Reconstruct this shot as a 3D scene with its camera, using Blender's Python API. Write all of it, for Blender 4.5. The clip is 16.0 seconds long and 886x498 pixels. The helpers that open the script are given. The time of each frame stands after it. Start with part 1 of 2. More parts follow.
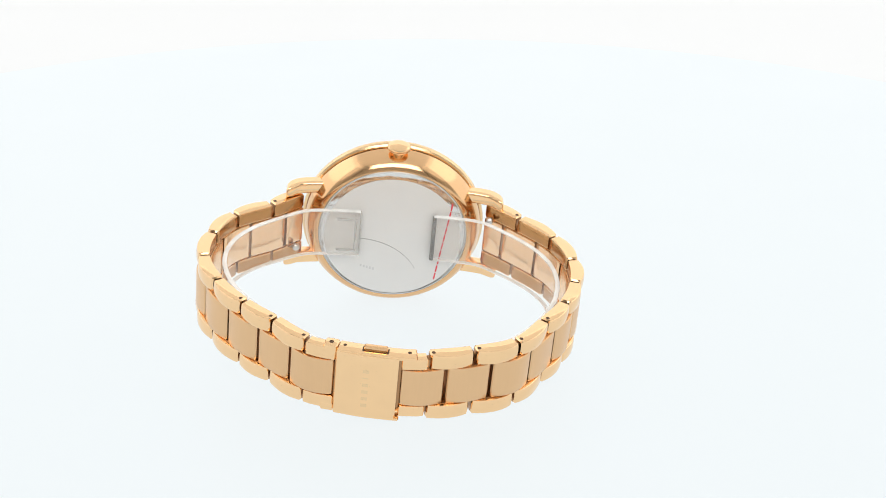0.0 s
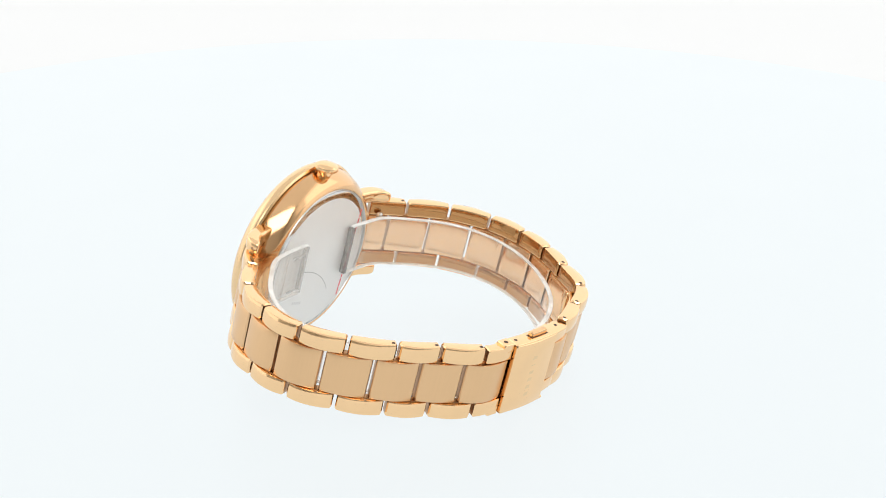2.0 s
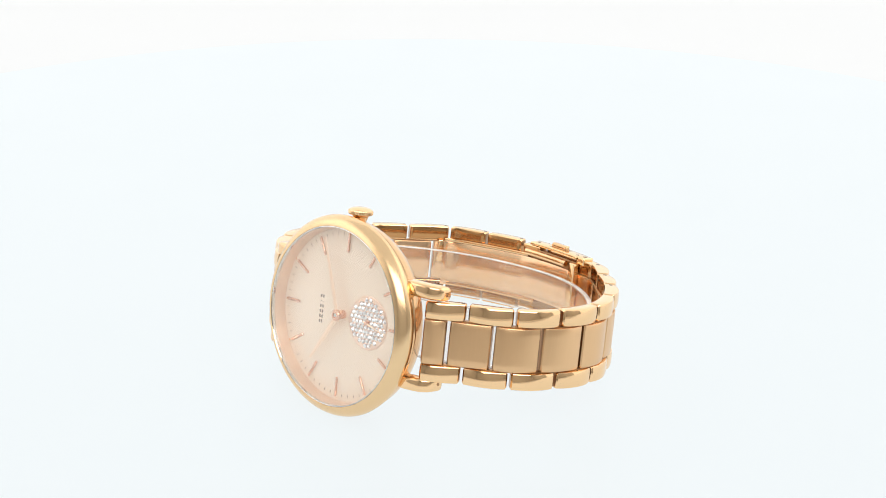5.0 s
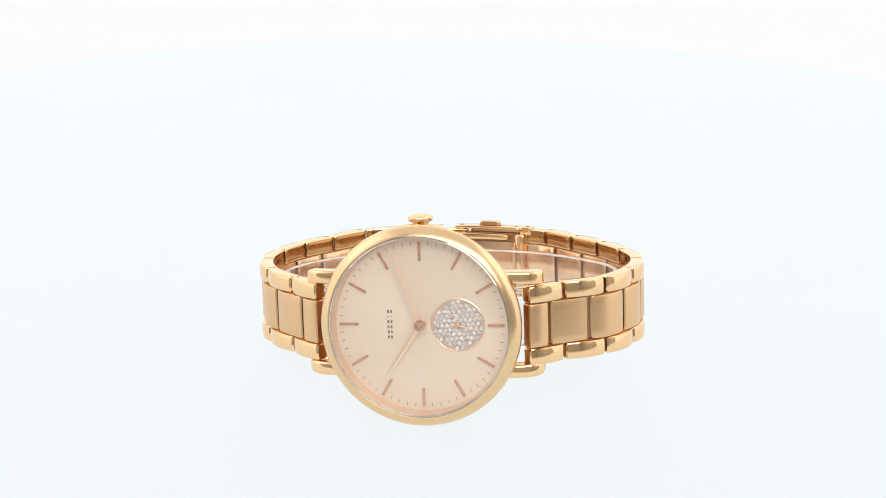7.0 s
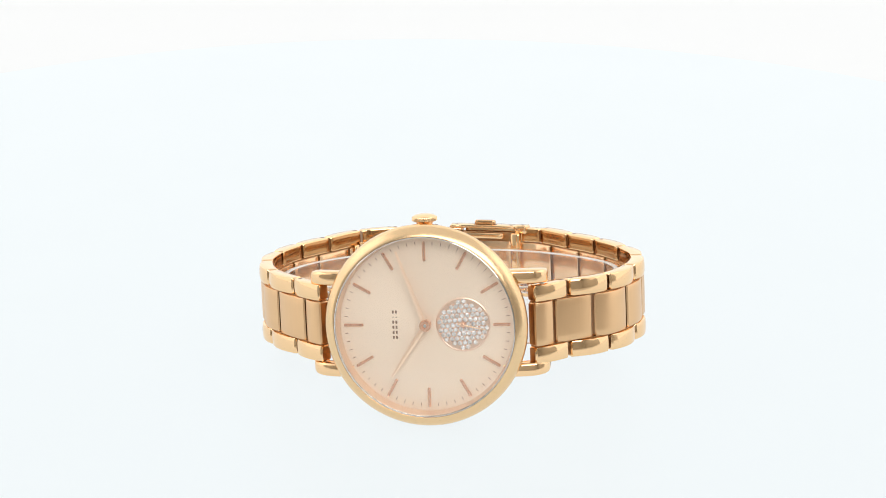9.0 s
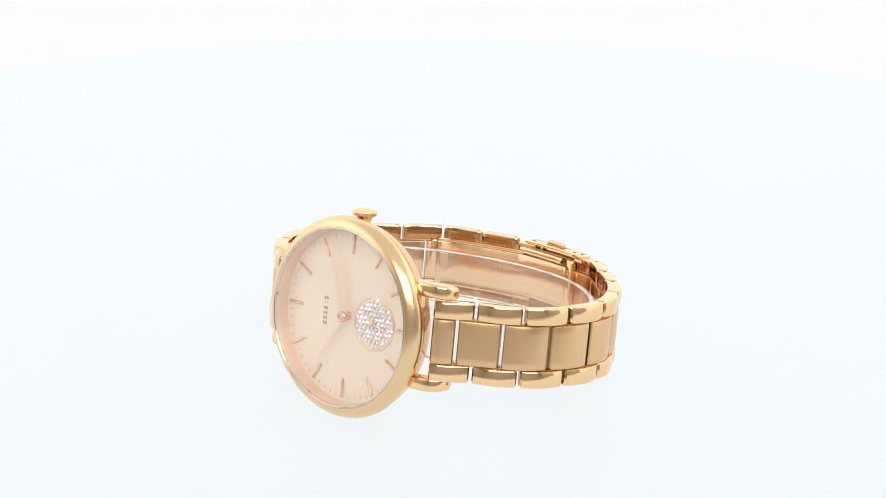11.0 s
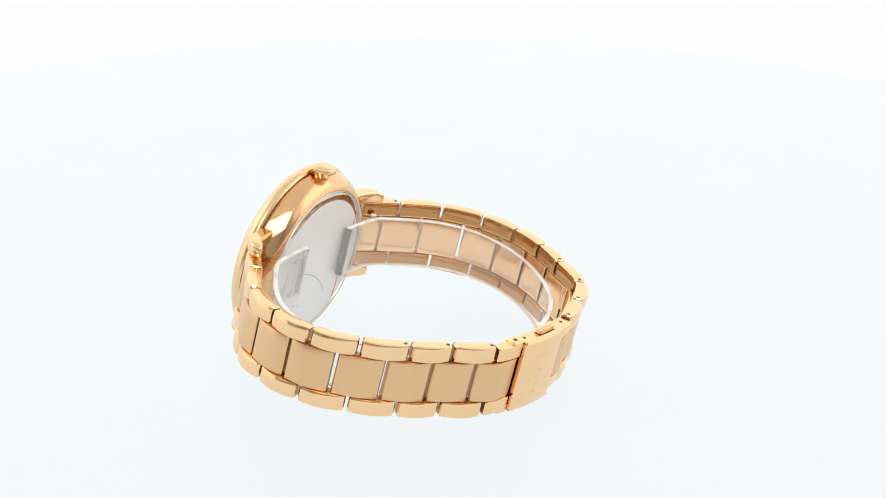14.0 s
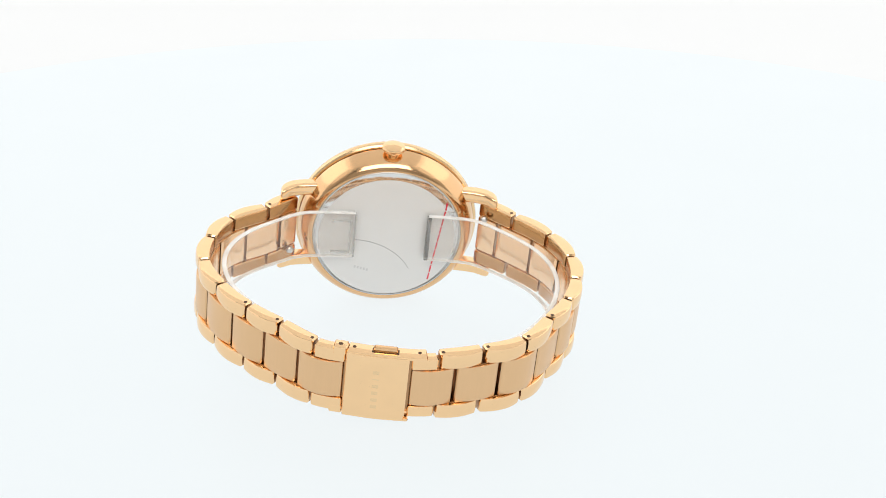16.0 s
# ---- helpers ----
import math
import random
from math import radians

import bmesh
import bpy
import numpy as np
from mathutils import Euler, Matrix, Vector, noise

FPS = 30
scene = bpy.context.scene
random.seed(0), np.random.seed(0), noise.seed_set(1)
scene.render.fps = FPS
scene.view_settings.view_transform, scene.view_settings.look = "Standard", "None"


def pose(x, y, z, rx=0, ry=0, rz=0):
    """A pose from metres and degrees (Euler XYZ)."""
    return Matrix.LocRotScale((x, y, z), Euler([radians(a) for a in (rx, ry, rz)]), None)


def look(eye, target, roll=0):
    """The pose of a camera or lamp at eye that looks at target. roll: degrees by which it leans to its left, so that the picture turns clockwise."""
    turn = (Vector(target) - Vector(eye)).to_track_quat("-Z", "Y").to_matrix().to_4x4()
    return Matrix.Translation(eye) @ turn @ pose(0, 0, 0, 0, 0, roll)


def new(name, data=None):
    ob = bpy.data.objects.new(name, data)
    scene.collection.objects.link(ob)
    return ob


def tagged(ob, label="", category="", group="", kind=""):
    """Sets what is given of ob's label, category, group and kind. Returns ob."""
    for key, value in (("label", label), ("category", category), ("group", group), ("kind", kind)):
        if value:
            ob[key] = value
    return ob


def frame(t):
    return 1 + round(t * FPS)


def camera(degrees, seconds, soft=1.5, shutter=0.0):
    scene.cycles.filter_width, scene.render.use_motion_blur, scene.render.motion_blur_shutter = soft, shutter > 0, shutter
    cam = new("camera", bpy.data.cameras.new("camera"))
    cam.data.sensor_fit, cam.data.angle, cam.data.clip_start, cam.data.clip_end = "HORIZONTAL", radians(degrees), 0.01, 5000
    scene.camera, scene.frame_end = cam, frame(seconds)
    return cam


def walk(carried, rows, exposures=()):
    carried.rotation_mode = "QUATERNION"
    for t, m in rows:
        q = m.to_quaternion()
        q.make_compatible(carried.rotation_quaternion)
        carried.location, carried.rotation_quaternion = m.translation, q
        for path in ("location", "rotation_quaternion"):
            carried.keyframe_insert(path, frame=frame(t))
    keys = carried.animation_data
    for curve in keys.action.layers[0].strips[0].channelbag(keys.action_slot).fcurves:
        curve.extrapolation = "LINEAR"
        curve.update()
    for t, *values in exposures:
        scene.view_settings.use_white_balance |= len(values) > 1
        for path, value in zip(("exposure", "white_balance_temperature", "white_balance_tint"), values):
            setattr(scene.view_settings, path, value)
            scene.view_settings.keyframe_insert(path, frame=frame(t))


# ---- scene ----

# ---- camera and its stand ----
cam = camera(25.68, 16.0, soft=1.0)
EYE = (0.0, -0.33876, 0.16067)
YAW, PITCH = -0.0125, 0.38976
AIM = (EYE[0] - math.sin(YAW), EYE[1] + math.cos(YAW), EYE[2] - math.tan(PITCH))
walk(cam, [(0.0, look(EYE, AIM, 0.23)), (16.0, look(EYE, AIM, 0.23))], [(0.0, 0.0), (16.0, 0.0)])

# ---- light: an unseen white booth with a ceiling panel, added to light the watch; dimmer at the front ----
world = bpy.data.worlds.new("studio")
world.use_nodes = True
world.node_tree.nodes["Background"].inputs[0].default_value = (0.86, 0.94, 1.0, 1)
world.node_tree.nodes["Background"].inputs[1].default_value = 0.35
scene.world = world


def area_lamp(name, x, y, z, target, wide, deep, watts, colour):
    data = bpy.data.lights.new(name, "AREA")
    data.shape, data.size, data.size_y, data.energy, data.color = "RECTANGLE", wide, deep, watts, colour
    ob = new(name, data)
    ob.matrix_world = look((x, y, z), target)
    return ob


# unseen lamps: ceiling and side fills are added, the front one follows the highlights
area_lamp("ceiling_fill", 0, 0.10, 0.70, (0, 0.1001, 0), 1.1, 1.0, 1.2, (1.0, 0.985, 0.95))
area_lamp("front_softbox", 0.05, -0.62, 0.62, (0, 0, 0.02), 0.8, 0.45, 4.1, (1.0, 0.98, 0.94))
area_lamp("side_fill_left", -0.56, 0.0, 0.34, (0, 0, 0.05), 0.9, 0.6, 0.8, (1.0, 0.98, 0.95))
area_lamp("side_fill_right", 0.56, 0.0, 0.34, (0, 0, 0.05), 0.9, 0.6, 0.8, (1.0, 0.98, 0.95))


# ---- materials ----
def shader(name, colour, rough=0.5, metal=0.0, **extra):
    m = bpy.data.materials.new(name)
    m.use_nodes = True
    b = m.node_tree.nodes["Principled BSDF"]
    b.inputs["Base Color"].default_value = (*colour, 1)
    b.inputs["Roughness"].default_value = rough
    b.inputs["Metallic"].default_value = metal
    for key, value in extra.items():
        b.inputs[key.replace("_", " ")].default_value = value
    return m


def grain(m, scale, stretch, amount, colour_amount=0.0, rough_amount=0.0, detail=4.0):
    """Noise on relief, tone and gloss; stretch draws it out along the axes."""
    t = m.node_tree
    b = t.nodes["Principled BSDF"]
    co, mp = t.nodes.new("ShaderNodeTexCoord"), t.nodes.new("ShaderNodeMapping")
    mp.inputs["Scale"].default_value = stretch
    no = t.nodes.new("ShaderNodeTexNoise")
    no.inputs["Scale"].default_value, no.inputs["Detail"].default_value = scale, detail
    t.links.new(co.outputs["Object"], mp.inputs["Vector"])
    t.links.new(mp.outputs["Vector"], no.inputs["Vector"])
    if amount:
        bu = t.nodes.new("ShaderNodeBump")
        bu.inputs["Strength"].default_value, bu.inputs["Distance"].default_value = amount, 0.0001
        t.links.new(no.outputs["Fac"], bu.inputs["Height"])
        t.links.new(bu.outputs["Normal"], b.inputs["Normal"])
    if colour_amount:
        c = b.inputs["Base Color"].default_value
        mx = t.nodes.new("ShaderNodeMix")
        mx.data_type = "RGBA"
        mx.inputs["A"].default_value = [v * (1 - colour_amount) for v in c[:3]] + [1]
        mx.inputs["B"].default_value = [min(1, v * (1 + colour_amount)) for v in c[:3]] + [1]
        t.links.new(no.outputs["Fac"], mx.inputs["Factor"])
        t.links.new(mx.outputs["Result"], b.inputs["Base Color"])
    if rough_amount:
        r = b.inputs["Roughness"].default_value
        mr = t.nodes.new("ShaderNodeMapRange")
        mr.inputs["To Min"].default_value, mr.inputs["To Max"].default_value = r - rough_amount, r + rough_amount
        t.links.new(no.outputs["Fac"], mr.inputs["Value"])
        t.links.new(mr.outputs["Result"], b.inputs["Roughness"])
    return m


GOLD = grain(shader("polished_rose_gold", (0.93, 0.625, 0.35), 0.09, 1.0), 260, (1, 1, 1), 0.02, 0.03, 0.03)
GOLD_BRUSHED = grain(shader("brushed_rose_gold", (0.78, 0.505, 0.28), 0.32, 1.0), 500, (7, 7, 0.25), 0.05, 0.03, 0.05)
GOLD_INNER = grain(shader("satin_rose_gold", (0.95, 0.645, 0.405), 0.16, 1.0), 420, (6, 6, 0.25), 0.04, 0.04, 0.04)
GOLD_CASE = grain(shader("case_rose_gold", (0.80, 0.50, 0.265), 0.13, 1.0), 180, (1, 1, 1), 0.02, 0.03, 0.03)
GOLD_BEZEL = grain(shader("satin_bezel_gold", (0.85, 0.595, 0.34), 0.24, 1.0), 240, (1, 1, 1), 0.02, 0.03, 0.03)
DIAL = grain(shader("rose_dial", (0.90, 0.748, 0.615), 0.38, 0.15, Anisotropic=0.75), 900, (1, 1, 1), 0.008, 0.02, 0.04)
# sunray brushing round the dial's middle
_sun = DIAL.node_tree.nodes.new("ShaderNodeTangent")
_sun.direction_type, _sun.axis = "RADIAL", "Y"
DIAL.node_tree.links.new(_sun.outputs[0], DIAL.node_tree.nodes["Principled BSDF"].inputs["Tangent"])
MARKER = shader("rose_gold_marker", (0.82, 0.52, 0.39), 0.26, 0.8)
FLANGE = grain(shader("satin_rose_flange", (0.86, 0.66, 0.52), 0.3, 0.6), 300, (1, 1, 1), 0.02, 0.03, 0.04)
HAND = shader("satin_gold_hand", (0.96, 0.73, 0.56), 0.34, 0.55)
INK = shader("brown_ink", (0.26, 0.17, 0.12), 0.6)
TICK = shader("tick_ink", (0.36, 0.22, 0.15), 0.5)
MIRROR_STEEL = shader("polished_steel", (0.72, 0.71, 0.70), 0.08, 1.0)
STEEL = grain(shader("brushed_steel", (0.64, 0.63, 0.62), 0.30, 1.0), 300, (1, 1, 1), 0.03, 0.04, 0.05)
BACK = grain(shader("steel_back_film", (0.76, 0.755, 0.74), 0.42, 0.2), 120, (1, 1, 1), 0.04, 0.04, 0.08)
RED = shader("red_print", (0.75, 0.06, 0.08), 0.5)
DARK = shader("dark_joint", (0.10, 0.055, 0.03), 0.5, 0.6)
# inner faces: brown reflection of gold in gold put into the base colour
INNER_FACE = grain(shader("darkened_inner_face", (0.55, 0.29, 0.12), 0.12, 1.0), 300, (1, 1, 1), 0.08, 0.06, 0.06)
FILM_LINE = shader("grey_film_line", (0.25, 0.24, 0.23), 0.5)
# gold with the shade of gaps and holes put into its colour
SHADED_GOLD = shader("shaded_gold", (0.44, 0.25, 0.125), 0.3, 1.0)
GEM_BED = shader("gem_setting", (0.86, 0.65, 0.53), 0.3, 0.8)
GEM = shader("clear_crystal", (0.93, 0.94, 0.96), 0.04, 0.6, IOR=2.2)
# the plate's bright white is emission in the material, which keeps shadows faint
DISC = grain(shader("glowing_white_acrylic", (0.045, 0.05, 0.05), 0.5, 0.0, Specular_IOR_Level=0.12, Emission_Color=(0.915, 0.967, 0.988, 1), Emission_Strength=0.885), 40, (1, 1, 1), 0.0, 0.012, 0.05)
# overexposed white of floor sheet and base ring, put in as emission
WHITE_GLOW = grain(shader("glowing_white_sheet", (0.2, 0.2, 0.2), 0.85, 0.0, Emission_Color=(0.978, 0.995, 0.997, 1), Emission_Strength=0.69), 60, (1, 1, 1), 0.1, 0.012)
CLOTH = grain(shader("grey_booth_top", (0.5, 0.5, 0.5), 0.9), 200, (1, 1, 1), 0.1, 0.02)
# emission added to the unseen walls so that gold and glass reflect white
WALL_GLOW = grain(shader("added_wall_glow", (0.38, 0.38, 0.38), 0.9, 0.0, Emission_Color=(1.0, 0.985, 0.965, 1), Emission_Strength=0.82), 200, (1, 1, 1), 0.1, 0.02)
# grey of the unseen front panels, added as the dark part of the reflections
SURROUND = grain(shader("grey_surround", (0.50, 0.49, 0.47), 0.9), 8, (1, 1, 1), 0.1, 0.05)

CLEAR = bpy.data.materials.new("watch_glass")
CLEAR.use_nodes = True
_t = CLEAR.node_tree
_t.nodes.remove(_t.nodes["Principled BSDF"])
_fr, _pw, _tr, _gl, _mx = (_t.nodes.new("ShaderNode" + k) for k in ("LayerWeight", "MapRange", "BsdfTransparent", "BsdfGlossy", "MixShader"))
_fr.inputs["Blend"].default_value = 0.5
_pow = _t.nodes.new("ShaderNodeMath")
_pow.operation = "POWER"
_pow.inputs[1].default_value = 1.35
_pw.inputs["From Min"].default_value = 0.15
_pw.inputs["To Min"].default_value, _pw.inputs["To Max"].default_value = 0.03, 1.0
_gl.inputs["Roughness"].default_value = 0.02
_gl.inputs["Color"].default_value = (1, 1, 1, 1)
_t.links.new(_fr.outputs["Facing"], _pow.inputs[0])
_t.links.new(_pow.outputs[0], _pw.inputs["Value"])
_t.links.new(_pw.outputs[0], _mx.inputs[0])
_t.links.new(_tr.outputs[0], _mx.inputs[1])
_t.links.new(_gl.outputs[0], _mx.inputs[2])
_t.links.new(_mx.outputs[0], _t.nodes["Material Output"].inputs[0])

COATED = bpy.data.materials.new("coated_glass_underside")
COATED.use_nodes = True
_t = COATED.node_tree
_t.nodes.remove(_t.nodes["Principled BSDF"])
_tr = _t.nodes.new("ShaderNodeBsdfTransparent")
_tr.inputs["Color"].default_value = (0.985, 0.99, 0.985, 1)
_t.links.new(_tr.outputs[0], _t.nodes["Material Output"].inputs[0])



def clear_plastic(name, milk, gloss, tint=0.985):
    """Thin clear plastic: mostly see-through, a little milky, glossy at grazing angles."""
    m = bpy.data.materials.new(name)
    m.use_nodes = True
    t = m.node_tree
    t.nodes.remove(t.nodes["Principled BSDF"])
    facing, power, span, see, body, shine, mix, top = (t.nodes.new("ShaderNode" + k) for k in ("LayerWeight", "Math", "MapRange", "BsdfTransparent", "BsdfDiffuse", "BsdfGlossy", "MixShader", "MixShader"))
    facing.inputs["Blend"].default_value = 0.5
    power.operation, power.inputs[1].default_value = "POWER", 5.0
    span.inputs["To Min"].default_value, span.inputs["To Max"].default_value = 0.03, gloss
    see.inputs["Color"].default_value = (tint, tint * 0.99, tint * 0.98, 1)
    body.inputs["Color"].default_value = (0.95, 0.95, 0.94, 1)
    shine.inputs["Roughness"].default_value = 0.06
    shine.inputs["Color"].default_value = (0.97, 0.97, 0.97, 1)
    noise_map = t.nodes.new("ShaderNodeTexNoise")
    noise_map.inputs["Scale"].default_value = 160
    milky = t.nodes.new("ShaderNodeMapRange")
    milky.inputs["From Min"].default_value, milky.inputs["From Max"].default_value = 0.3, 0.7
    milky.inputs["To Min"].default_value, milky.inputs["To Max"].default_value = milk * 0.6, milk * 1.4
    coords = t.nodes.new("ShaderNodeTexCoord")
    t.links.new(coords.outputs["Object"], noise_map.inputs["Vector"])
    t.links.new(noise_map.outputs["Fac"], milky.inputs["Value"])
    t.links.new(milky.outputs[0], mix.inputs[0])
    t.links.new(see.outputs[0], mix.inputs[1])
    t.links.new(body.outputs[0], mix.inputs[2])
    t.links.new(facing.outputs["Facing"], power.inputs[0])
    t.links.new(power.outputs[0], span.inputs["Value"])
    t.links.new(span.outputs[0], top.inputs[0])
    t.links.new(mix.outputs[0], top.inputs[1])
    t.links.new(shine.outputs[0], top.inputs[2])
    t.links.new(top.outputs[0], t.nodes["Material Output"].inputs[0])
    return m


PLASTIC = clear_plastic("clear_plastic", 0.03, 0.55, 0.992)
FROSTED = clear_plastic("frosted_plastic_edge", 0.6, 0.6)
# clear cuff end, tinted for the dark reflection inside its thick edge
DARK_END = clear_plastic("clear_end_dark_reflection", 0.12, 0.4, 0.58)
RIM = clear_plastic("plastic_rim", 0.2, 0.8, 0.84)

# ---- the watch's own space: x to twelve o'clock, y out of the dial, z to the crown; millimetres ----
MM = 0.001
ROWS = ((0.996834, 0.017569, -0.077548), (-0.000681, 0.977133, 0.212626), (0.079511, -0.211900, 0.974052))
CASE_AT = Vector((-5.618, 24.169, 17.305)) * MM
W = Matrix.Translation(CASE_AT) @ Matrix(ROWS).transposed().to_4x4()


def part(name, bm, material, parent, label="", smooth=True, sharp=32):
    """Links a bmesh built in the watch's millimetres as one mesh under parent."""
    if bm is None:
        return None
    bmesh.ops.recalc_face_normals(bm, faces=bm.faces)
    bmesh.ops.scale(bm, vec=(MM, MM, MM), verts=bm.verts)
    me = bpy.data.meshes.new(name)
    bm.to_mesh(me)
    bm.free()
    me.materials.append(material)
    if smooth:
        me.polygons.foreach_set("use_smooth", [True] * len(me.polygons))
        me.set_sharp_from_angle(angle=radians(sharp))
    return place(name, me, parent, Matrix(), label)


def place(name, me, parent, m, label=""):
    ob = new(name, me)
    ob.parent = parent
    ob.matrix_parent_inverse = Matrix()
    ob.matrix_basis = (W @ m) if parent.type == "EMPTY" else m
    if label:
        ob["label"] = label
    return ob


def rings(sections, closed_ends=True, bm=None, loop=False):
    """Skins a list of rings of points, all of one length."""
    bm = bm or bmesh.new()
    rows = [[bm.verts.new(p) for p in ring] for ring in sections]
    n = len(rows[0])
    pairs = list(zip(rows, rows[1:])) + ([(rows[-1], rows[0])] if loop else [])
    for a, b in pairs:
        for i in range(n):
            bm.faces.new((a[i], a[(i + 1) % n], b[(i + 1) % n], b[i]))
    if closed_ends and not loop:
        bm.faces.new(rows[0][::-1])
        bm.faces.new(rows[-1])
    return bm


def lathe(profile, steps=96, closed=False, centre=(0, 0, 0), axis="y", teeth=None):
    """Turns (height, radius) pairs round an axis. A radius of 0 at an end closes it."""
    bm = bmesh.new()
    out = []
    for k, (h, r) in enumerate(profile):
        ring = []
        for i in range(steps):
            a = 2 * math.pi * i / steps
            q = r - (teeth[1] if teeth and k in teeth[0] and i % 2 else 0)
            u, v = q * math.cos(a), q * math.sin(a)
            p = (u, h, v) if axis == "y" else (u, v, h)
            ring.append(tuple(c + d for c, d in zip(centre, p)))
        out.append(ring)
    return rings(out, not closed, bm, closed)


def slab(x0, x1, y0, y1, z0, z1, c=0.1):
    """A block with chamfered edges."""
    secs = []
    for z, k in ((z0, c), (z0 + c, 0), (z1 - c, 0), (z1, c)):
        a, b, d, e = x0 + k, x1 - k, y0 + k, y1 - k
        secs.append([(a + c, d, z), (b - c, d, z), (b, d + c, z), (b, e - c, z), (b - c, e, z), (a + c, e, z), (a, e - c, z), (a, d + c, z)])
    return rings(secs)


# the bracelet's centre line, in the watch's x and y
LEFT = [(-18.4, -0.9), (-24.2, -5.8), (-30.9, -10.6), (-34.7, -17.8), (-35.5, -26.0), (-32.3, -33.9), (-27.0, -40.7), (-21.2, -45.8), (-15.0, -51.1)]
CLASP = [(-9.6, -52.8), (-4.2, -53.9), (1.3, -54.5), (4.0, -54.5)]
RIGHT = [(6.3, -54.2), (14.4, -52.2), (22.2, -48.9), (27.5, -42.0), (31.7, -35.6), (34.1, -28.4), (34.2, -20.6), (31.0, -12.6), (24.8, -6.1), (18.7, -0.9)]


def spline(points, fine=24):
    """A smooth line through the points: its samples, and the length at which each point lies."""
    pts = [Vector(p) for p in points]
    pts = [2 * pts[0] - pts[1]] + pts + [2 * pts[-1] - pts[-2]]
    out, stops, length = [], [], 0.0
    for i in range(1, len(pts) - 1):
        stops.append(length)
        if i == len(pts) - 2:
            break
        a, b, c, d = pts[i - 1:i + 3]
        for k in range(fine):
            u = k / fine
            p = 0.5 * (2 * b + (c - a) * u + (2 * a - 5 * b + 4 * c - d) * u * u + (3 * b - a - 3 * c + d) * u ** 3)
            u2 = (k + 1) / fine
            q = 0.5 * (2 * b + (c - a) * u2 + (2 * a - 5 * b + 4 * c - d) * u2 * u2 + (3 * b - a - 3 * c + d) * u2 ** 3)
            out.append((length, p))
            length += (q - p).length
    out.append((length, pts[-2]))
    return out, stops


class Line:
    def __init__(self, points):
        samples, self.stops = spline(points)
        self.s = np.array([a for a, _ in samples])
        self.x = np.array([p[0] for _, p in samples])
        self.y = np.array([p[1] for _, p in samples])

    def at(self, s):
        return Vector((np.interp(s, self.s, self.x), np.interp(s, self.s, self.y)))

    def across(self, s):
        t = self.at(s + 0.6) - self.at(s - 0.6) if 0.6 < s < self.s[-1] - 0.6 else self.at(min(s + 1.2, self.s[-1])) - self.at(max(s - 1.2, 0))
        t.normalize()
        return Vector((t[1], -t[0]))


BAND = Line(LEFT + CLASP + RIGHT)


def lift(p):
    """How far the bracelet rises towards the crown's side at a point of its line."""
    return -0.045 * p[1] - 0.2 + 0.012 * p[0]


SL, SC, SR = BAND.stops[:9], BAND.stops[9:13], BAND.stops[13:]


def swept(line, s0, s1, z0, z1, inner, outer, c=0.22, bulge=0.0, steps=8, lining=False, shaded_ends=False, dome=0.0):
    """A chamfered bar that follows the line from s0 to s1; its outer face swells by bulge in the middle."""
    secs = []
    stops = [(s0, c)] + [(s0 + c + (s1 - s0 - 2 * c) * k / steps, 0) for k in range(steps + 1)] + [(s1, c)]
    for s, k in stops:
        p, n = line.at(s), line.across(s)
        u = (s - s0) / (s1 - s0)
        o = outer + bulge * (4 * u * (1 - u) - 0.5) - k
        i = inner + k * 0.5
        a, b = z0 + k, z1 - k
        e, w = 0.3 * c, 0.16 * (b - a)
        ring = [(i, a + c), (i + e, a + e), (i + c, a), (o - c, a), (o - e, a + e), (o, a + c), (o + 0.65 * dome, a + c + w), (o + dome, (a + b) / 2), (o + 0.65 * dome, b - c - w), (o, b - c), (o - e, b - e), (o - c, b), (i + c, b), (i + e, b - e), (i, b - c)]
        up, wide = (lift(p), 1.045) if line is BAND else (0.0, 1.0)
        secs.append([(p[0] + n[0] * d, p[1] + n[1] * d, z * wide + up) for d, z in ring])
    bm = rings(secs)
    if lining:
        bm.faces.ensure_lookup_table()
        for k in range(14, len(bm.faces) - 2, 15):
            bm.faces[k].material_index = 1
    if shaded_ends:
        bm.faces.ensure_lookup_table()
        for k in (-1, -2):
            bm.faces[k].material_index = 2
    return bm


def link(name, material, lining, *shape, label=""):
    """A bracelet link: plated outside, another tone inside, end faces darkened for the gap's shade."""
    ob = part(name, swept(BAND, *shape, lining=True, shaded_ends=True, dome=0.1 if name == "side_link" else 0.02), material, watch, label)
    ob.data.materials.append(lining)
    ob.data.materials.append(SHADED_GOLD)
    return ob


# ---- turntable and floor, then the added booth out of view: table, walls, ceiling ----
def plain(name, bm, material, label, kind="structure", category=""):
    me = bpy.data.meshes.new(name)
    bmesh.ops.recalc_face_normals(bm, faces=bm.faces)
    bm.to_mesh(me)
    bm.free()
    me.materials.append(material)
    me.polygons.foreach_set("use_smooth", [True] * len(me.polygons))
    me.set_sharp_from_angle(angle=radians(32))
    return tagged(new(name, me), label, category, "", kind)


def panel(name, x0, x1, y0, y1, z0, z1, material, label):
    return plain(name, slab(x0, x1, y0, y1, z0, z1, 0.002), material, label)


turntable = tagged(new("turntable"), "round white acrylic turntable under the watch", "turntable", "", "thing")
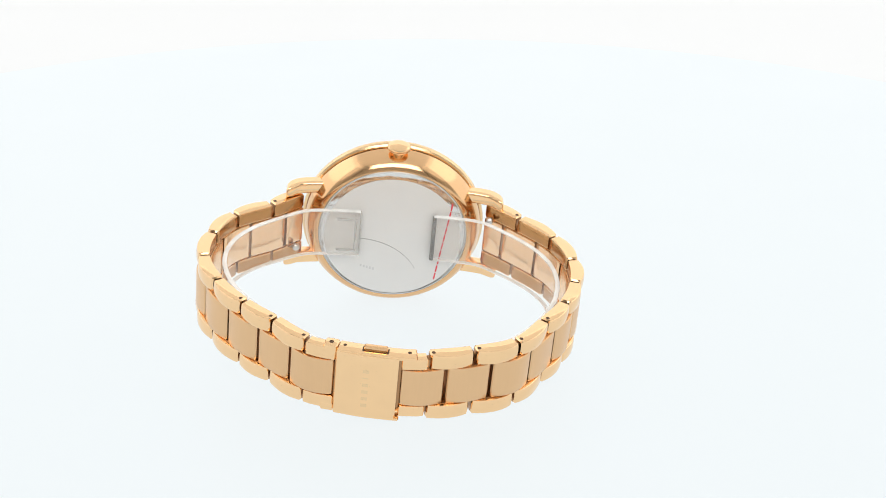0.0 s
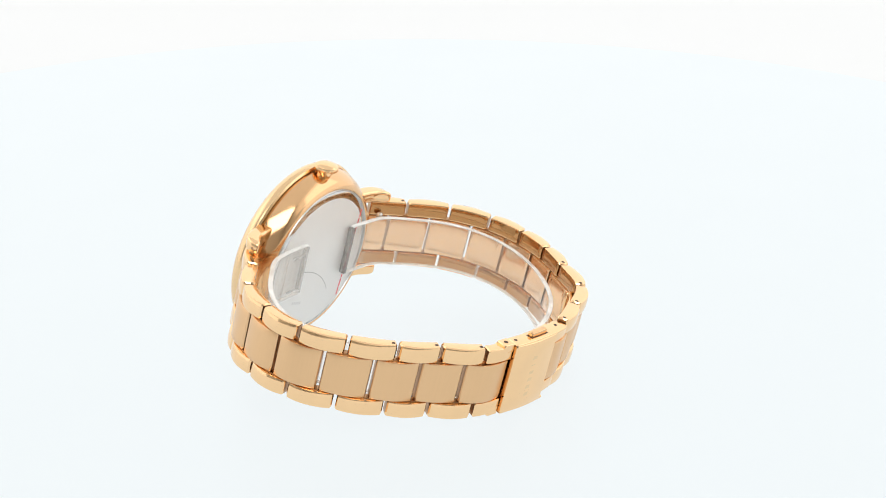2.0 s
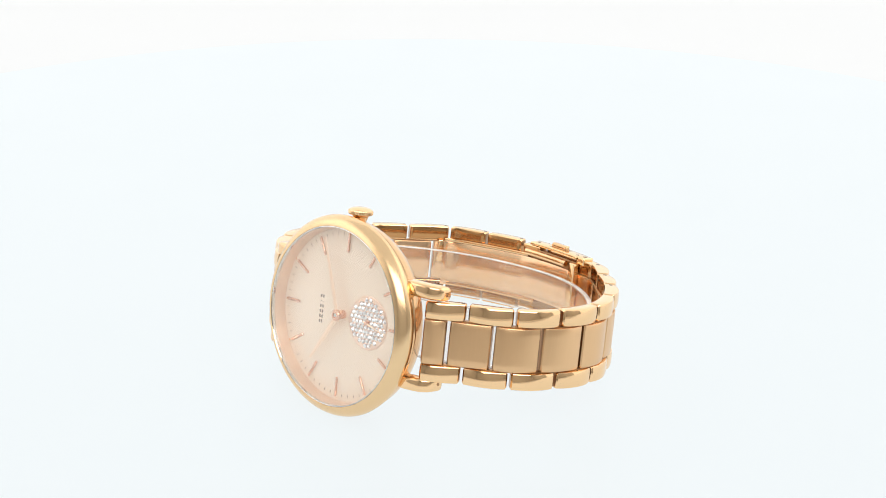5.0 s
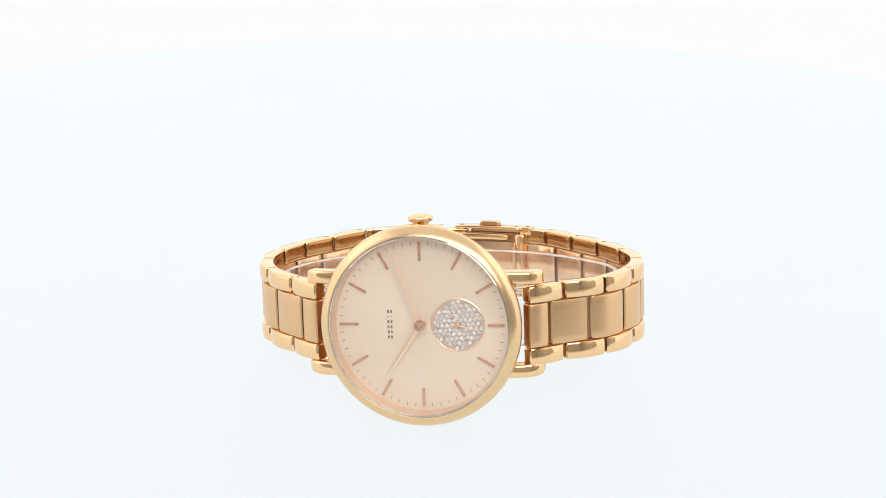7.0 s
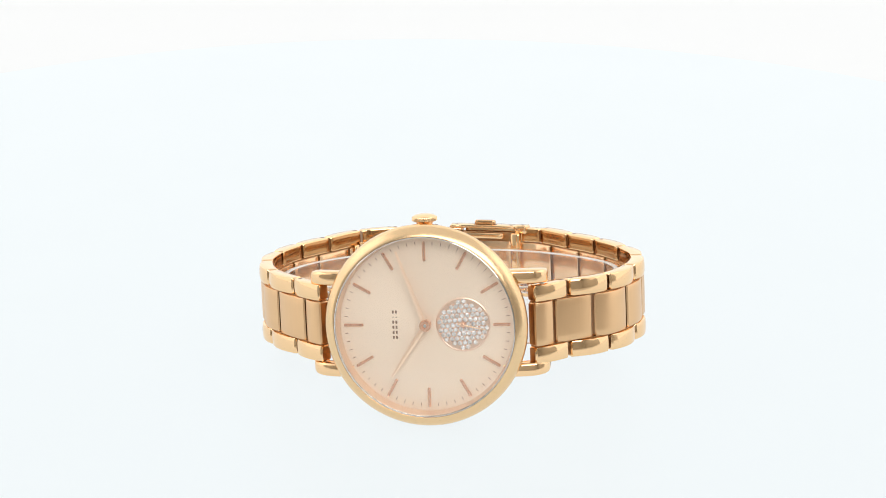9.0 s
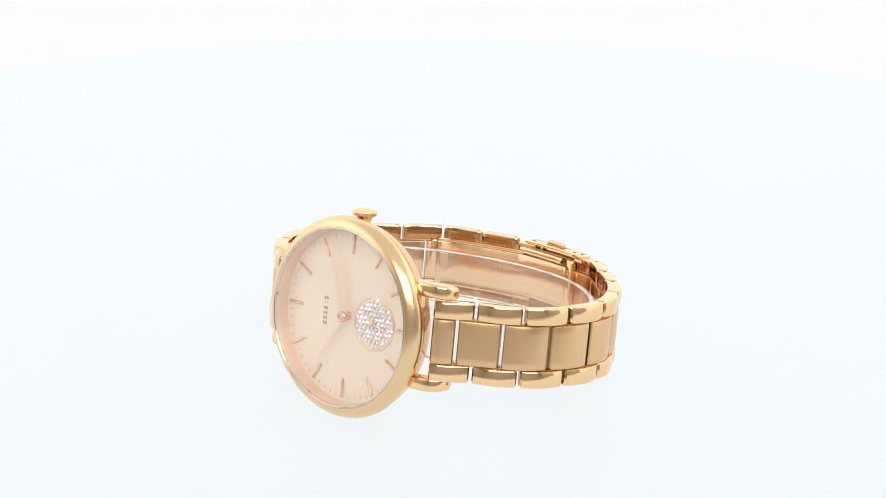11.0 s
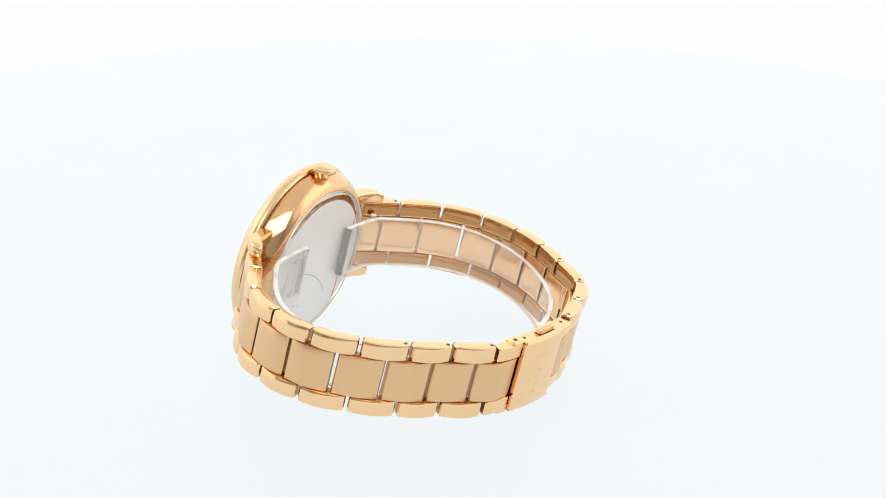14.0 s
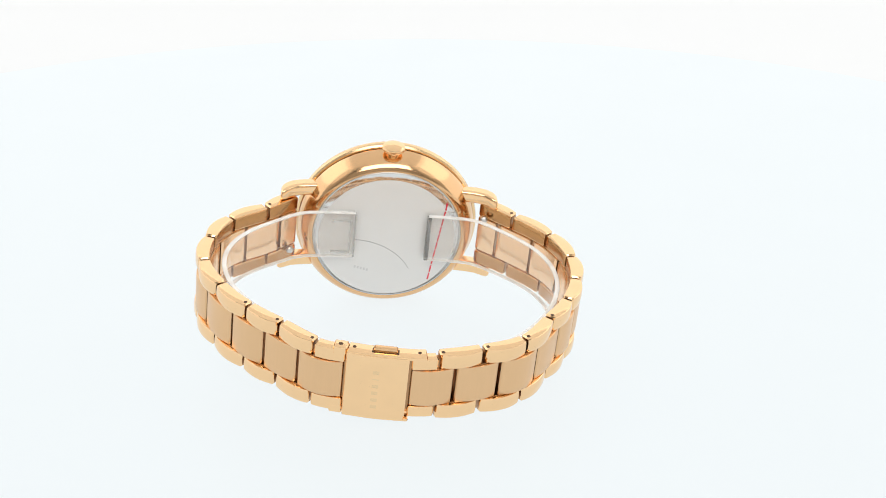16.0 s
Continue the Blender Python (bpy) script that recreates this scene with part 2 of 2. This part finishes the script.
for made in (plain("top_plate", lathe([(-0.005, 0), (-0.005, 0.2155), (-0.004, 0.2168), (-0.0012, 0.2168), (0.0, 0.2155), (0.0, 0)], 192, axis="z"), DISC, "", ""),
             plain("base_ring", lathe([(-0.0102, 0.10), (-0.0102, 0.212), (-0.005, 0.212), (-0.005, 0.10)], 128, True, axis="z"), WHITE_GLOW, "", "")):
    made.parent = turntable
panel("floor", -0.6, 0.6, -0.24, 0.62, -0.05, -0.0102, WHITE_GLOW, "white floor sheet, its overexposed brightness put in as emission")
panel("table", -0.6, 0.6, -0.9, -0.242, -0.05, -0.0102, SURROUND, "unseen grey slab in front, added for darker reflections")
panel("wall_back", -0.6, 0.6, 0.6, 0.62, -0.0098, 0.75, WALL_GLOW, "unseen glowing back panel added for light and reflections")
panel("wall_left", -0.62, -0.6, -0.24, 0.62, -0.05, 0.75, WALL_GLOW, "unseen glowing side panel added for light and reflections")
panel("wall_right", 0.6, 0.62, -0.24, 0.62, -0.05, 0.75, WALL_GLOW, "unseen glowing side panel added for light and reflections")
panel("wall_left_front", -0.62, -0.6, -0.9, -0.242, -0.05, 0.75, SURROUND, "unseen grey panel beside the camera, added for reflections")
panel("wall_right_front", 0.6, 0.62, -0.9, -0.242, -0.05, 0.75, SURROUND, "unseen grey panel beside the camera, added for reflections")
panel("wall_front", -0.62, 0.62, -0.92, -0.9, -0.05, 0.75, SURROUND, "unseen grey panel behind the camera, added for darker reflections")
panel("ceiling", -0.62, 0.62, -0.92, 0.62, 0.752, 0.77, CLOTH, "unseen grey top panel, added to dim reflections")

# ---- the watch ----
watch = tagged(new("wristwatch"), "rose gold wristwatch with link bracelet lying on its side", "watch", "", "thing")


def build_case():
    case = part("case", lathe([(0.3, 16.6), (0.3, 17.35), (-0.2, 17.55), (-1.0, 17.4), (-2.0, 17.05), (-3.0, 16.5), (-3.7, 15.95), (-4.1, 15.45), (-4.25, 15.05), (-4.15, 14.78), (-3.7, 14.7), (-3.6, 13.0)], 128, True),
                GOLD_CASE, watch, "polished tapering rose gold case middle")
    part("bezel", lathe([(0.42, 16.6), (0.42, 17.7), (0.7, 18.02), (1.2, 18.17), (1.75, 18.08), (2.3, 17.83), (2.75, 17.48), (3.1, 17.06), (3.35, 16.62), (3.47, 16.33), (3.48, 16.24), (3.4, 16.19), (3.0, 16.2), (2.6, 16.46), (1.0, 16.5)], 128, True),
         GOLD_BEZEL, watch, "rounded polished bezel")
    part("case_gasket", lathe([(0.29, 16.8), (0.43, 16.8), (0.43, 17.3), (0.29, 17.3)], 96, True), DARK, case)
    back = part("case_back", lathe([(-3.0, 0), (-3.0, 14.6), (-3.9, 14.6), (-3.97, 14.45), (-4.17, 13.0), (-4.2, 12.9), (-4.2, 0)], 128), MIRROR_STEEL, watch, "flat steel case back under protective film")
    part("film", lathe([(-4.0, 0), (-4.0, 13.55), (-4.21, 13.6), (-4.23, 13.55), (-4.23, 0)], 96, centre=(0.0, 0, -0.7)), BACK, back, "pale protective film")
    part("back_ring", lathe([(-3.5, 14.5), (-4.1, 14.76), (-4.27, 14.65), (-4.25, 14.45), (-4.0, 14.35)], 128, True), STEEL, back)
    # dashed red line printed on the film
    a, b = Vector((11.4, 8.1)), Vector((9.0, -10.6))
    d = (b - a).normalized()
    n = Vector((d[1], -d[0])) * 0.15
    for k in range(10):
        p, q = a + d * (1.88 * k), a + d * (1.88 * k + 1.6)
        bm = rings([[(v[0], y, v[1]) for v in (p + n, p - n, q - n, q + n)] for y in (-4.22, -4.26)])
        part("red_dash", bm, RED, back, smooth=False)
    # curved edge of the film, a thin dark line
    secs = []
    for k in range(25):
        u = k / 24
        c = (1 - u) ** 3 * Vector((-6.6, -1.4)) + 3 * u * (1 - u) ** 2 * Vector((-2.0, -1.3)) + 3 * u * u * (1 - u) * Vector((2.9, -3.8)) + u ** 3 * Vector((5.0, -7.9))
        secs.append([(c[0], y, c[1] + e) for e, y in ((-0.06, -4.22), (0.06, -4.22), (0.06, -4.25), (-0.06, -4.25))])
    part("film_edge", rings(secs), FILM_LINE, back, "thin dark curved edge of the film")
    for k in range(5):
        x = -6.0 + 0.62 * k
        part("engraved_mark", slab(x, x + 0.38, -4.25, -4.2, -8.2 - 0.16 * k, -7.6 - 0.16 * k, 0.01), STEEL, back, smooth=False)


def build_crown():
    crown = part("crown", lathe([(18.2, 0), (18.2, 1.8), (18.33, 2.1), (18.43, 2.24), (18.98, 2.24), (19.12, 2.12), (19.38, 1.7), (19.56, 0.95), (19.62, 0)], 96, axis="z", centre=(0, -1.5, 0), teeth=((3, 4), 0.09)),
                 GOLD, watch, "domed crown with a fluted rim")
    part("crown_stem", lathe([(15.4, 0), (15.4, 0.95), (16.4, 1.0), (17.2, 1.15), (17.8, 1.4), (18.25, 1.45), (18.25, 0)], 32, axis="z", centre=(0, -1.5, 0)), GOLD, crown)


def build_lug(sx, sz):
    # stations: x, height of the middle, half height, inner z, outer z
    stations = [(13.5, -0.6, 1.2, 7.10, 9.6), (15.0, -0.75, 1.28, 7.10, 9.6), (16.5, -0.9, 1.35, 7.10, 9.6), (17.6, -1.1, 1.38, 7.07, 9.58), (18.6, -1.35, 1.4, 7.05, 9.55), (19.4, -1.75, 1.52, 7.05, 9.5), (20.0, -2.15, 1.58, 7.05, 9.43), (20.5, -2.5, 1.55, 7.05, 9.36), (20.9, -2.8, 1.42, 7.07, 9.26), (21.2, -3.05, 1.2, 6.97, 9.1), (21.38, -3.2, 0.9, 7.1, 8.7)]
    secs = []
    for x, y, h, a, b in stations:
        c = min(0.6, h * 0.6)
        ring = []
        for cv, cz, start in ((-h + c, a + c, 180), (h - c, a + c, 270), (h - c, b - c, 0), (-h + c, b - c, 90)):
            for k in range(5):
                t = radians(start + 22.5 * k)
                # first coordinate along y, second along z
                ring.append((sx * x, y + cv + c * math.cos(t), sz * (cz + c * math.sin(t))))
        secs.append(ring)
    lug = part("lug", rings(secs), GOLD, watch, sharp=60)
    pin = [(-0.5, 0), (-0.5, 0.3), (0.08, 0.3), (0.08, 0)]
    bm = lathe(pin, 20, axis="z")
    bmesh.ops.rotate(bm, cent=(0, 0, 0), matrix=Matrix.Rotation(radians(90 * sx), 3, "Y"), verts=bm.verts)
    bmesh.ops.translate(bm, vec=(sx * 21.34, -3.15, sz * 7.9), verts=bm.verts)
    part("lug_pin", bm, SHADED_GOLD, lug)


def build_spring_bar(sx):
    bar = part("spring_bar", lathe([(-7.2, 0), (-7.2, 0.45), (7.2, 0.45), (7.2, 0)], 20, axis="z", centre=(sx * 20.4, -2.4, 0)), STEEL, watch)
    part("release_knob", lathe([(-4.6, 0), (-4.6, 0.5), (-4.3, 0.75), (-3.7, 0.75), (-3.4, 0.5), (-3.4, 0)], 20, axis="y", centre=(sx * 19.0, 0, sx * 4.6)), STEEL, bar)


def build_dial():
    dial = part("dial", lathe([(0.2, 0), (0.2, 16.5), (0.5, 16.5), (0.5, 0)], 128), DIAL, watch, "pale rose sunray dial")
    hour = slab(11.45, 14.95, 0.5, 0.85, -0.24, 0.24, 0.09)
    first = part("hour_marker", hour, MARKER, dial)
    tick = part("minute_tick", slab(14.35, 14.95, 0.49, 0.53, -0.06, 0.06, 0.01), TICK, dial, smooth=False)
    for k in range(1, 60):
        m = Matrix.Rotation(radians(6 * k), 4, "Y")
        if k % 5 == 0:
            if k != 30:
                place("hour_marker", first.data, dial, m)
            else:
                part("hour_marker", slab(-14.95, -11.95, 0.5, 0.85, -0.24, 0.24, 0.09), MARKER, dial)
        else:
            place("minute_tick", tick.data, dial, m)
    # the maker's mark: six plain marks, each of two thin bars
    for k in range(6):
        z, w = -2.3 + 0.92 * k, 0.06 if k == 4 else 0.27
        for x0, x1 in ((5.3, 5.62), (5.86, 6.2)):
            part("maker_mark", slab(x0, x1, 0.49, 0.535, z - w, z + w, 0.01), INK, dial, smooth=False)
    sub = part("subdial", lathe([(0.45, 0), (0.45, 4.85), (0.61, 4.85), (0.68, 4.7), (0.58, 4.55), (0.58, 0)], 64, centre=(-6.55, 0, 0)), GEM_BED, watch, "round seconds dial paved with clear stones")
    # paved stones in close rows, slightly uneven, with a metal bead in each gap
    stone = bead = None
    rng = random.Random(5)
    lean = radians(-4)
    for j in range(-6, 7):
        for i in range(-6, 7):
            u, v = (i + 0.5 * (j % 2)) * 0.92 + rng.uniform(-0.05, 0.05), j * 0.82 + rng.uniform(-0.05, 0.05)
            x, z = u * math.cos(lean) - v * math.sin(lean), u * math.sin(lean) + v * math.cos(lean)
            r2 = x * x + z * z
            if not 0.3 < r2 < 4.28 ** 2:
                continue
            tilt = Matrix.Rotation(radians(rng.uniform(-7, 7)), 4, "X") @ Matrix.Rotation(radians(rng.uniform(-7, 7)), 4, "Z")
            m = Matrix.Translation(Vector((-6.55 + x, 0.58, z)) * MM) @ tilt @ Matrix.Rotation(radians(rng.uniform(0, 45)), 4, "Y")
            if stone is None:
                stone = part("stone", lathe([(-0.06, 0), (-0.06, 0.36), (0.06, 0.43), (0.12, 0.42), (0.32, 0.2), (0.32, 0)], 8), GEM, sub, smooth=False)
                stone.matrix_basis = m
            else:
                place("stone", stone.data, sub, m)
            bx, bz = x + 0.46, z + 0.27
            if bx * bx + bz * bz < 4.4 ** 2:
                m = Matrix.Translation(Vector((-6.55 + bx, 0.58, bz)) * MM)
                if bead is None:
                    bead = part("setting_bead", lathe([(0, 0), (0, 0.13), (0.14, 0.1), (0.2, 0.04), (0.2, 0)], 8), MARKER, sub)
                    bead.matrix_basis = m
                else:
                    place("setting_bead", bead.data, sub, m)
    # hands
    def hand(name, x, z, cx, cz, tail, w0, w1, y, label):
        d = Vector((x - cx, z - cz))
        length = d.length
        d.normalize()
        n = Vector((d[1], -d[0]))
        secs = []
        for s, w, t in ((-tail, w0 * 0.6, 0.05), (0, w0, 0.10), (length * 0.6, (w0 + w1) / 2, 0.08), (length, w1, 0.04)):
            c = Vector((cx, cz)) + d * s
            secs.append([(c[0] + n[0] * e, y + v, c[1] + n[1] * e) for e, v in ((-w, 0), (w, 0), (w, t * 0.6), (0, t * 1.6), (-w, t * 0.6))])
        return part(name, rings(secs), HAND, watch, label, sharp=20)
    mh = hand("minute_hand", 4.8, 13.4, 0, 0.15, 1.2, 0.46, 0.2, 2.05, "slim pointed minute hand")
    hand("hour_hand", 6.4, -9.2, 0, 0.15, 1.2, 0.48, 0.2, 1.75, "slim pointed hour hand")
    hand("second_hand", -10.6, -0.9, -6.55, 0, 1.0, 0.16, 0.06, 1.1, "tiny seconds hand")
    part("hand_hub", lathe([(0.5, 0), (0.5, 0.8), (2.0, 0.8), (2.05, 1.0), (2.45, 1.0), (2.62, 0.85), (2.62, 0.5), (2.42, 0.44), (2.42, 0)], 32, centre=(0, 0, 0.15)), MARKER, mh)
    part("hub_cap", lathe([(2.1, 0), (2.1, 0.3), (2.52, 0.3), (2.52, 0)], 20, centre=(0, 0, 0.15)), STEEL, mh)
    part("second_hub", lathe([(0.58, 0), (0.58, 0.34), (1.25, 0.34), (1.3, 0.25), (1.3, 0)], 20, centre=(-6.55, 0, 0)), MARKER, sub)
    part("flange", lathe([(0.51, 15.75), (0.53, 15.62), (0.75, 15.6), (2.84, 15.92), (2.84, 16.2), (0.51, 16.45)], 128, True), FLANGE, watch, "sloping rose gold flange round the dial")
    part("glass_gasket", lathe([(2.85, 15.95), (3.4, 15.97), (3.5, 16.06), (3.44, 16.17), (2.85, 16.17)], 96, True), MIRROR_STEEL, watch, "thin bright ring round the glass")
    glass = part("crystal", lathe([(3.0, 0), (3.0, 15.94), (3.42, 15.95), (3.5, 15.87), (3.52, 15.5), (3.52, 0)], 96), CLEAR, watch, "flat clear watch glass")
    # the coated underside and edge pass light without a second reflection
    glass.data.materials.append(COATED)
    for f in glass.data.polygons:
        f.material_index = 0 if f.center[1] > 3.43 * MM else 1
    glass.visible_shadow = False


def build_link_row(stops, toward_clasp):
    """Side links from joint to joint and centre links from half to half."""
    gap = 0.29
    for k, (a, b) in enumerate(zip(stops, stops[1:])):
        pin_s = (b if toward_clasp else a) + (-0.9 if toward_clasp else 0.9)
        for z0, z1 in ((3.9, 6.75), (-6.75, -3.9)):
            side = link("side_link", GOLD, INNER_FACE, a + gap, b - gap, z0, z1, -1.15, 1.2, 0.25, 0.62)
            if z0 > 0 and 4 < k + (0 if toward_clasp else 5) < 9 or (z0 > 0 and k == (0 if toward_clasp else len(stops) - 2)):
                p = BAND.at(pin_s)
                part("link_pin", lathe([(6.3, 0), (6.3, 0.36), (6.765, 0.36), (6.765, 0)], 16, axis="z", centre=(p[0], p[1], lift(p) + 0.3)), DARK, side)
    share = 0.6 if toward_clasp else 0.4
    mids = [a + (b - a) * share for a, b in zip(stops, stops[1:])]
    if toward_clasp:
        mids = [stops[0]] + mids + [SC[0] + 0.0]
    else:
        mids = [SC[2] + 0.2] + mids + [stops[-1]]
    for a, b in zip(mids, mids[1:]):
        link("centre_link", GOLD_BRUSHED, GOLD_INNER, a + gap, b - gap, -3.72, 3.72, -1.12, 1.1, 0.2, 0.5, label="brushed centre link")


def build_clasp():
    c0, c1 = SC[0] + 0.15, SC[2]
    cover = part("clasp_cover", swept(BAND, c0, c1, -6.6, 6.6, 0.7, 1.95, 0.18, 0.2, 10), GOLD, watch, "smooth polished clasp cover")
    top = part("clasp_cheek", swept(BAND, c0, SC[3] + 0.3, 6.2, 6.8, -1.2, 1.75, 0.18, 0.0, 10), GOLD, watch)
    part("clasp_cheek", swept(BAND, c0, SC[2] + 0.7, -6.8, -6.2, -1.2, 1.75, 0.18, 0.0, 10), GOLD, watch)
    m = (c0 + c1) / 2 + 1.1
    part("button_slot", swept(BAND, m - 2.3, m + 2.5, 6.65, 6.815, -0.5, 1.0, 0.05, 0, 6), DARK, top)
    part("push_button", swept(BAND, m - 2.0, m + 2.2, 6.5, 7.65, -0.35, 0.8, 0.22, 0, 6), GOLD_CASE, top, "small push button")
    for s in (c0 + 1.1, SC[3] - 1.0):
        p = BAND.at(s) 
        part("rivet", lathe([(6.6, 0), (6.6, 0.34), (6.83, 0.34), (6.83, 0)], 16, axis="z", centre=(p[0], p[1], lift(p) + 0.3)), DARK, top)
    # maker's mark pressed into the cover: six plain bars
    for k in range(6):
        z = -3.9 + 1.45 * k
        part("maker_mark", swept(BAND, SC[1] - 0.5, SC[1] + 0.6, z - (0.1 if k == 4 else 0.36), z + (0.1 if k == 4 else 0.36), 1.9, 2.055, 0.03, 0, 2), GOLD_BEZEL, cover)
    # connectors at both ends
    for a, b, z in ((SL[-1] + 0.2, SC[0] - 0.1, 6.5), (SC[2] + 0.45, SR[0] - 0.15, 6.12)):
        for z0, z1 in ((3.9, z), (-z, -3.9)):
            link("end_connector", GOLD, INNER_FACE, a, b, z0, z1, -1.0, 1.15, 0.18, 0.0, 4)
    for z0, z1 in ((5.4, 6.95), (-6.95, -5.4)):
        ear = part("connector_ear", swept(BAND, SC[0] - 2.4, SC[0] + 0.05, z0, z1, -1.15, 1.2, 0.2, 0, 4), GOLD, watch)
        if z0 > 0:
            p = BAND.at(SC[0] - 1.2)
            part("rivet", lathe([(6.8, 0), (6.8, 0.42), (6.98, 0.42), (6.98, 0)], 16, axis="z", centre=(p[0], p[1], lift(p) + 0.3)), DARK, ear)
    # dark filler added behind the gaps beside the cover, to give their shade
    part("clasp_gap_shade", swept(BAND, SC[0] - 1.5, SR[0] + 1.0, -5.6, 5.6, -1.0, 0.45, 0.15, 0, 12), SHADED_GOLD, watch)
    # folded blades inside
    blade = part("clasp_blade", swept(BAND, SC[0] + 0.5, SR[2] + 1.0, -3.9, 3.9, -1.75, -1.3, 0.1, 0, 24), GOLD_INNER, watch, "curved inner blade of the folding clasp")
    part("blade_rim", swept(BAND, SC[3], SR[2] + 1.0, 3.95, 4.6, -1.85, -1.25, 0.12, 0, 20), GOLD, blade)
    part("blade_stop", swept(BAND, SC[0] + 2.2, SC[3] + 0.5, 4.4, 5.5, -2.7, -1.25, 0.25, 0, 10), GOLD, blade)
    for k in range(12):
        s = SR[0] - 1.0 + 0.95 * (k % 6)
        z = 0.9 - 1.3 * (k // 6)
        part("blade_mark", swept(BAND, s, s + 0.6, z - 0.35, z + 0.35, -1.775, -1.7, 0.02, 0, 2), GOLD_INNER, blade)
    part("blade_rim", swept(BAND, SC[2], SR[2] - 0.5, -4.6, -3.95, -1.85, -1.25, 0.12, 0, 20), GOLD, blade)
    part("blade_hinge", swept(BAND, SR[2] + 1.1, SR[2] + 2.5, -0.2, 4.2, -1.95, -1.16, 0.25, 0, 3), GOLD, blade)
    part("blade_foot", swept(BAND, SR[2] - 1.2, SR[2] + 1.05, -4.6, -0.4, -1.72, -1.2, 0.12, 0, 3), GOLD_INNER, blade)
    part("blade_hinge", swept(BAND, SC[0] - 1.2, SC[0] + 0.6, -5.6, 5.6, -2.5, -1.1, 0.3, 0, 3), GOLD, blade)


build_case()
build_crown()
for sx in (1, -1):
    for sz in (1, -1):
        build_lug(sx, sz)
    build_spring_bar(sx)
build_dial()
build_link_row(SL, True)
build_link_row(SR, False)
# dark strips added in the slits beside the centre links, as their shade
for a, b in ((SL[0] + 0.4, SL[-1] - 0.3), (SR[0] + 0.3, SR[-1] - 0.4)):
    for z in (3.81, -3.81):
        part("gap_shade_strip", swept(BAND, a, b, z - 0.075, z + 0.075, -0.8, 0.8, 0.03, 0, 60), SHADED_GOLD, watch)
build_clasp()

# ---- the clear cuff that holds the bracelet open ----
cuff = tagged(new("display_cuff"), "clear plastic display cuff inside the watch bracelet", "cuff", "", "thing")
inner = [(-6.3, -5.1), (-11.0, -5.2), (-17.0, -5.9)]
for s in np.linspace(SL[1] + 2.5, SR[-2] - 2.5, 30):
    p, n = BAND.at(s), BAND.across(s)
    depth = 2.2 + 1.6 * max(0.0, min(1.0, (-p[1] - 34) / 12)) - (0.4 if p[0] > 20 else 0.0)
    if SC[0] - 1 < s < SR[2] + 3.5:
        depth = max(depth, 2.4)
    inner.append((p[0] - n[0] * depth, p[1] - n[1] * depth))
inner += [(17.4, -6.1), (12.0, -5.3), (7.7, -5.1)]
for _ in range(6):
    inner[3:-3] = [tuple((a[k] + 2 * b[k] + c[k]) / 4 for k in (0, 1)) for a, b, c in zip(inner[2:], inner[3:-3], inner[4:])]
CUFF = Line(inner)


def leaning(bm):
    """The cuff sags towards the clasp."""
    for v in bm.verts:
        v.co.z += (0.013 if v.co.z > 0 else -0.032) * (v.co.y + 4.0)
    return bm


END = CUFF.s[-1]
part("cuff_band", leaning(swept(CUFF, 6.0, END - 6.0, -4.75, 5.35, -0.42, 0.42, 0.1, 0, 110)), PLASTIC, cuff)
for a, b, s, tone in ((0.0, 5.98, 0.0, RIM), (END - 5.98, END, END - 0.8, DARK_END)):
    tab = part("cuff_tab", leaning(swept(CUFF, a, b, -4.75, 5.35, -0.45, 0.45, 0.15, 0, 6)), PLASTIC, cuff, "flat clear end of the cuff")
    part("cuff_end", leaning(swept(CUFF, s, s + (0.35 if s == 0.0 else 0.8), -4.7, 5.3, -0.6, 0.6, 0.08, 0, 1)), tone, tab)
    if s == 0.0:
        # low raised rim on the tab
        for s0, s1, z0, z1 in ((0.9, 4.8, 3.7, 4.15), (0.9, 4.8, -3.6, -3.2), (0.9, 1.3, -3.15, 3.65)):
            part("raised_rim", leaning(swept(CUFF, s0, s1, z0, z1, -0.8, -0.46, 0.1, 0, 6)), RIM, tab)
for z0, z1 in ((5.36, 5.62), (-5.0, -4.76)):
    part("cuff_edge", leaning(swept(CUFF, 0.2, END - 0.2, z0, z1, -0.45, 0.45, 0.12, 0, 116)), FROSTED, cuff, "bright frosted edge of the cuff")


# ---- turning ----
def motions():
    """The turntable turns the watch half round and back again."""
    turn = [(0.0, 0.0), (0.5, 13.2), (1.0, 27.52), (1.5, 40.54), (2.0, 54.89), (2.5, 68.07), (3.0, 81.98), (3.5, 95.11), (4.0, 109.11), (4.5, 121.65), (5.0, 133.95),
            (5.2, 138.3), (5.7, 148.4), (6.2, 156.9), (6.7, 163.9), (7.3, 170.8), (7.5, 172.68), (7.8, 175.1), (8.0, 176.46), (8.1, 176.7), (8.2, 176.2), (8.3, 175.45), (8.5, 173.97), (8.7, 172.3),
            (9.3, 166.6), (9.8, 160.1), (10.3, 151.5), (10.8, 140.75), (11.0, 136.53), (11.5, 125.35), (12.0, 112.2), (12.5, 99.24), (13.0, 85.17), (13.5, 72.24), (14.0, 58.17), (14.5, 45.04), (15.0, 30.7), (15.5, 17.42), (16.0, 3.21)]
    for thing in (watch, cuff, turntable):
        walk(thing, [(t, pose(0, 0, 0, 0, 0, a)) for t, a in turn])


motions()
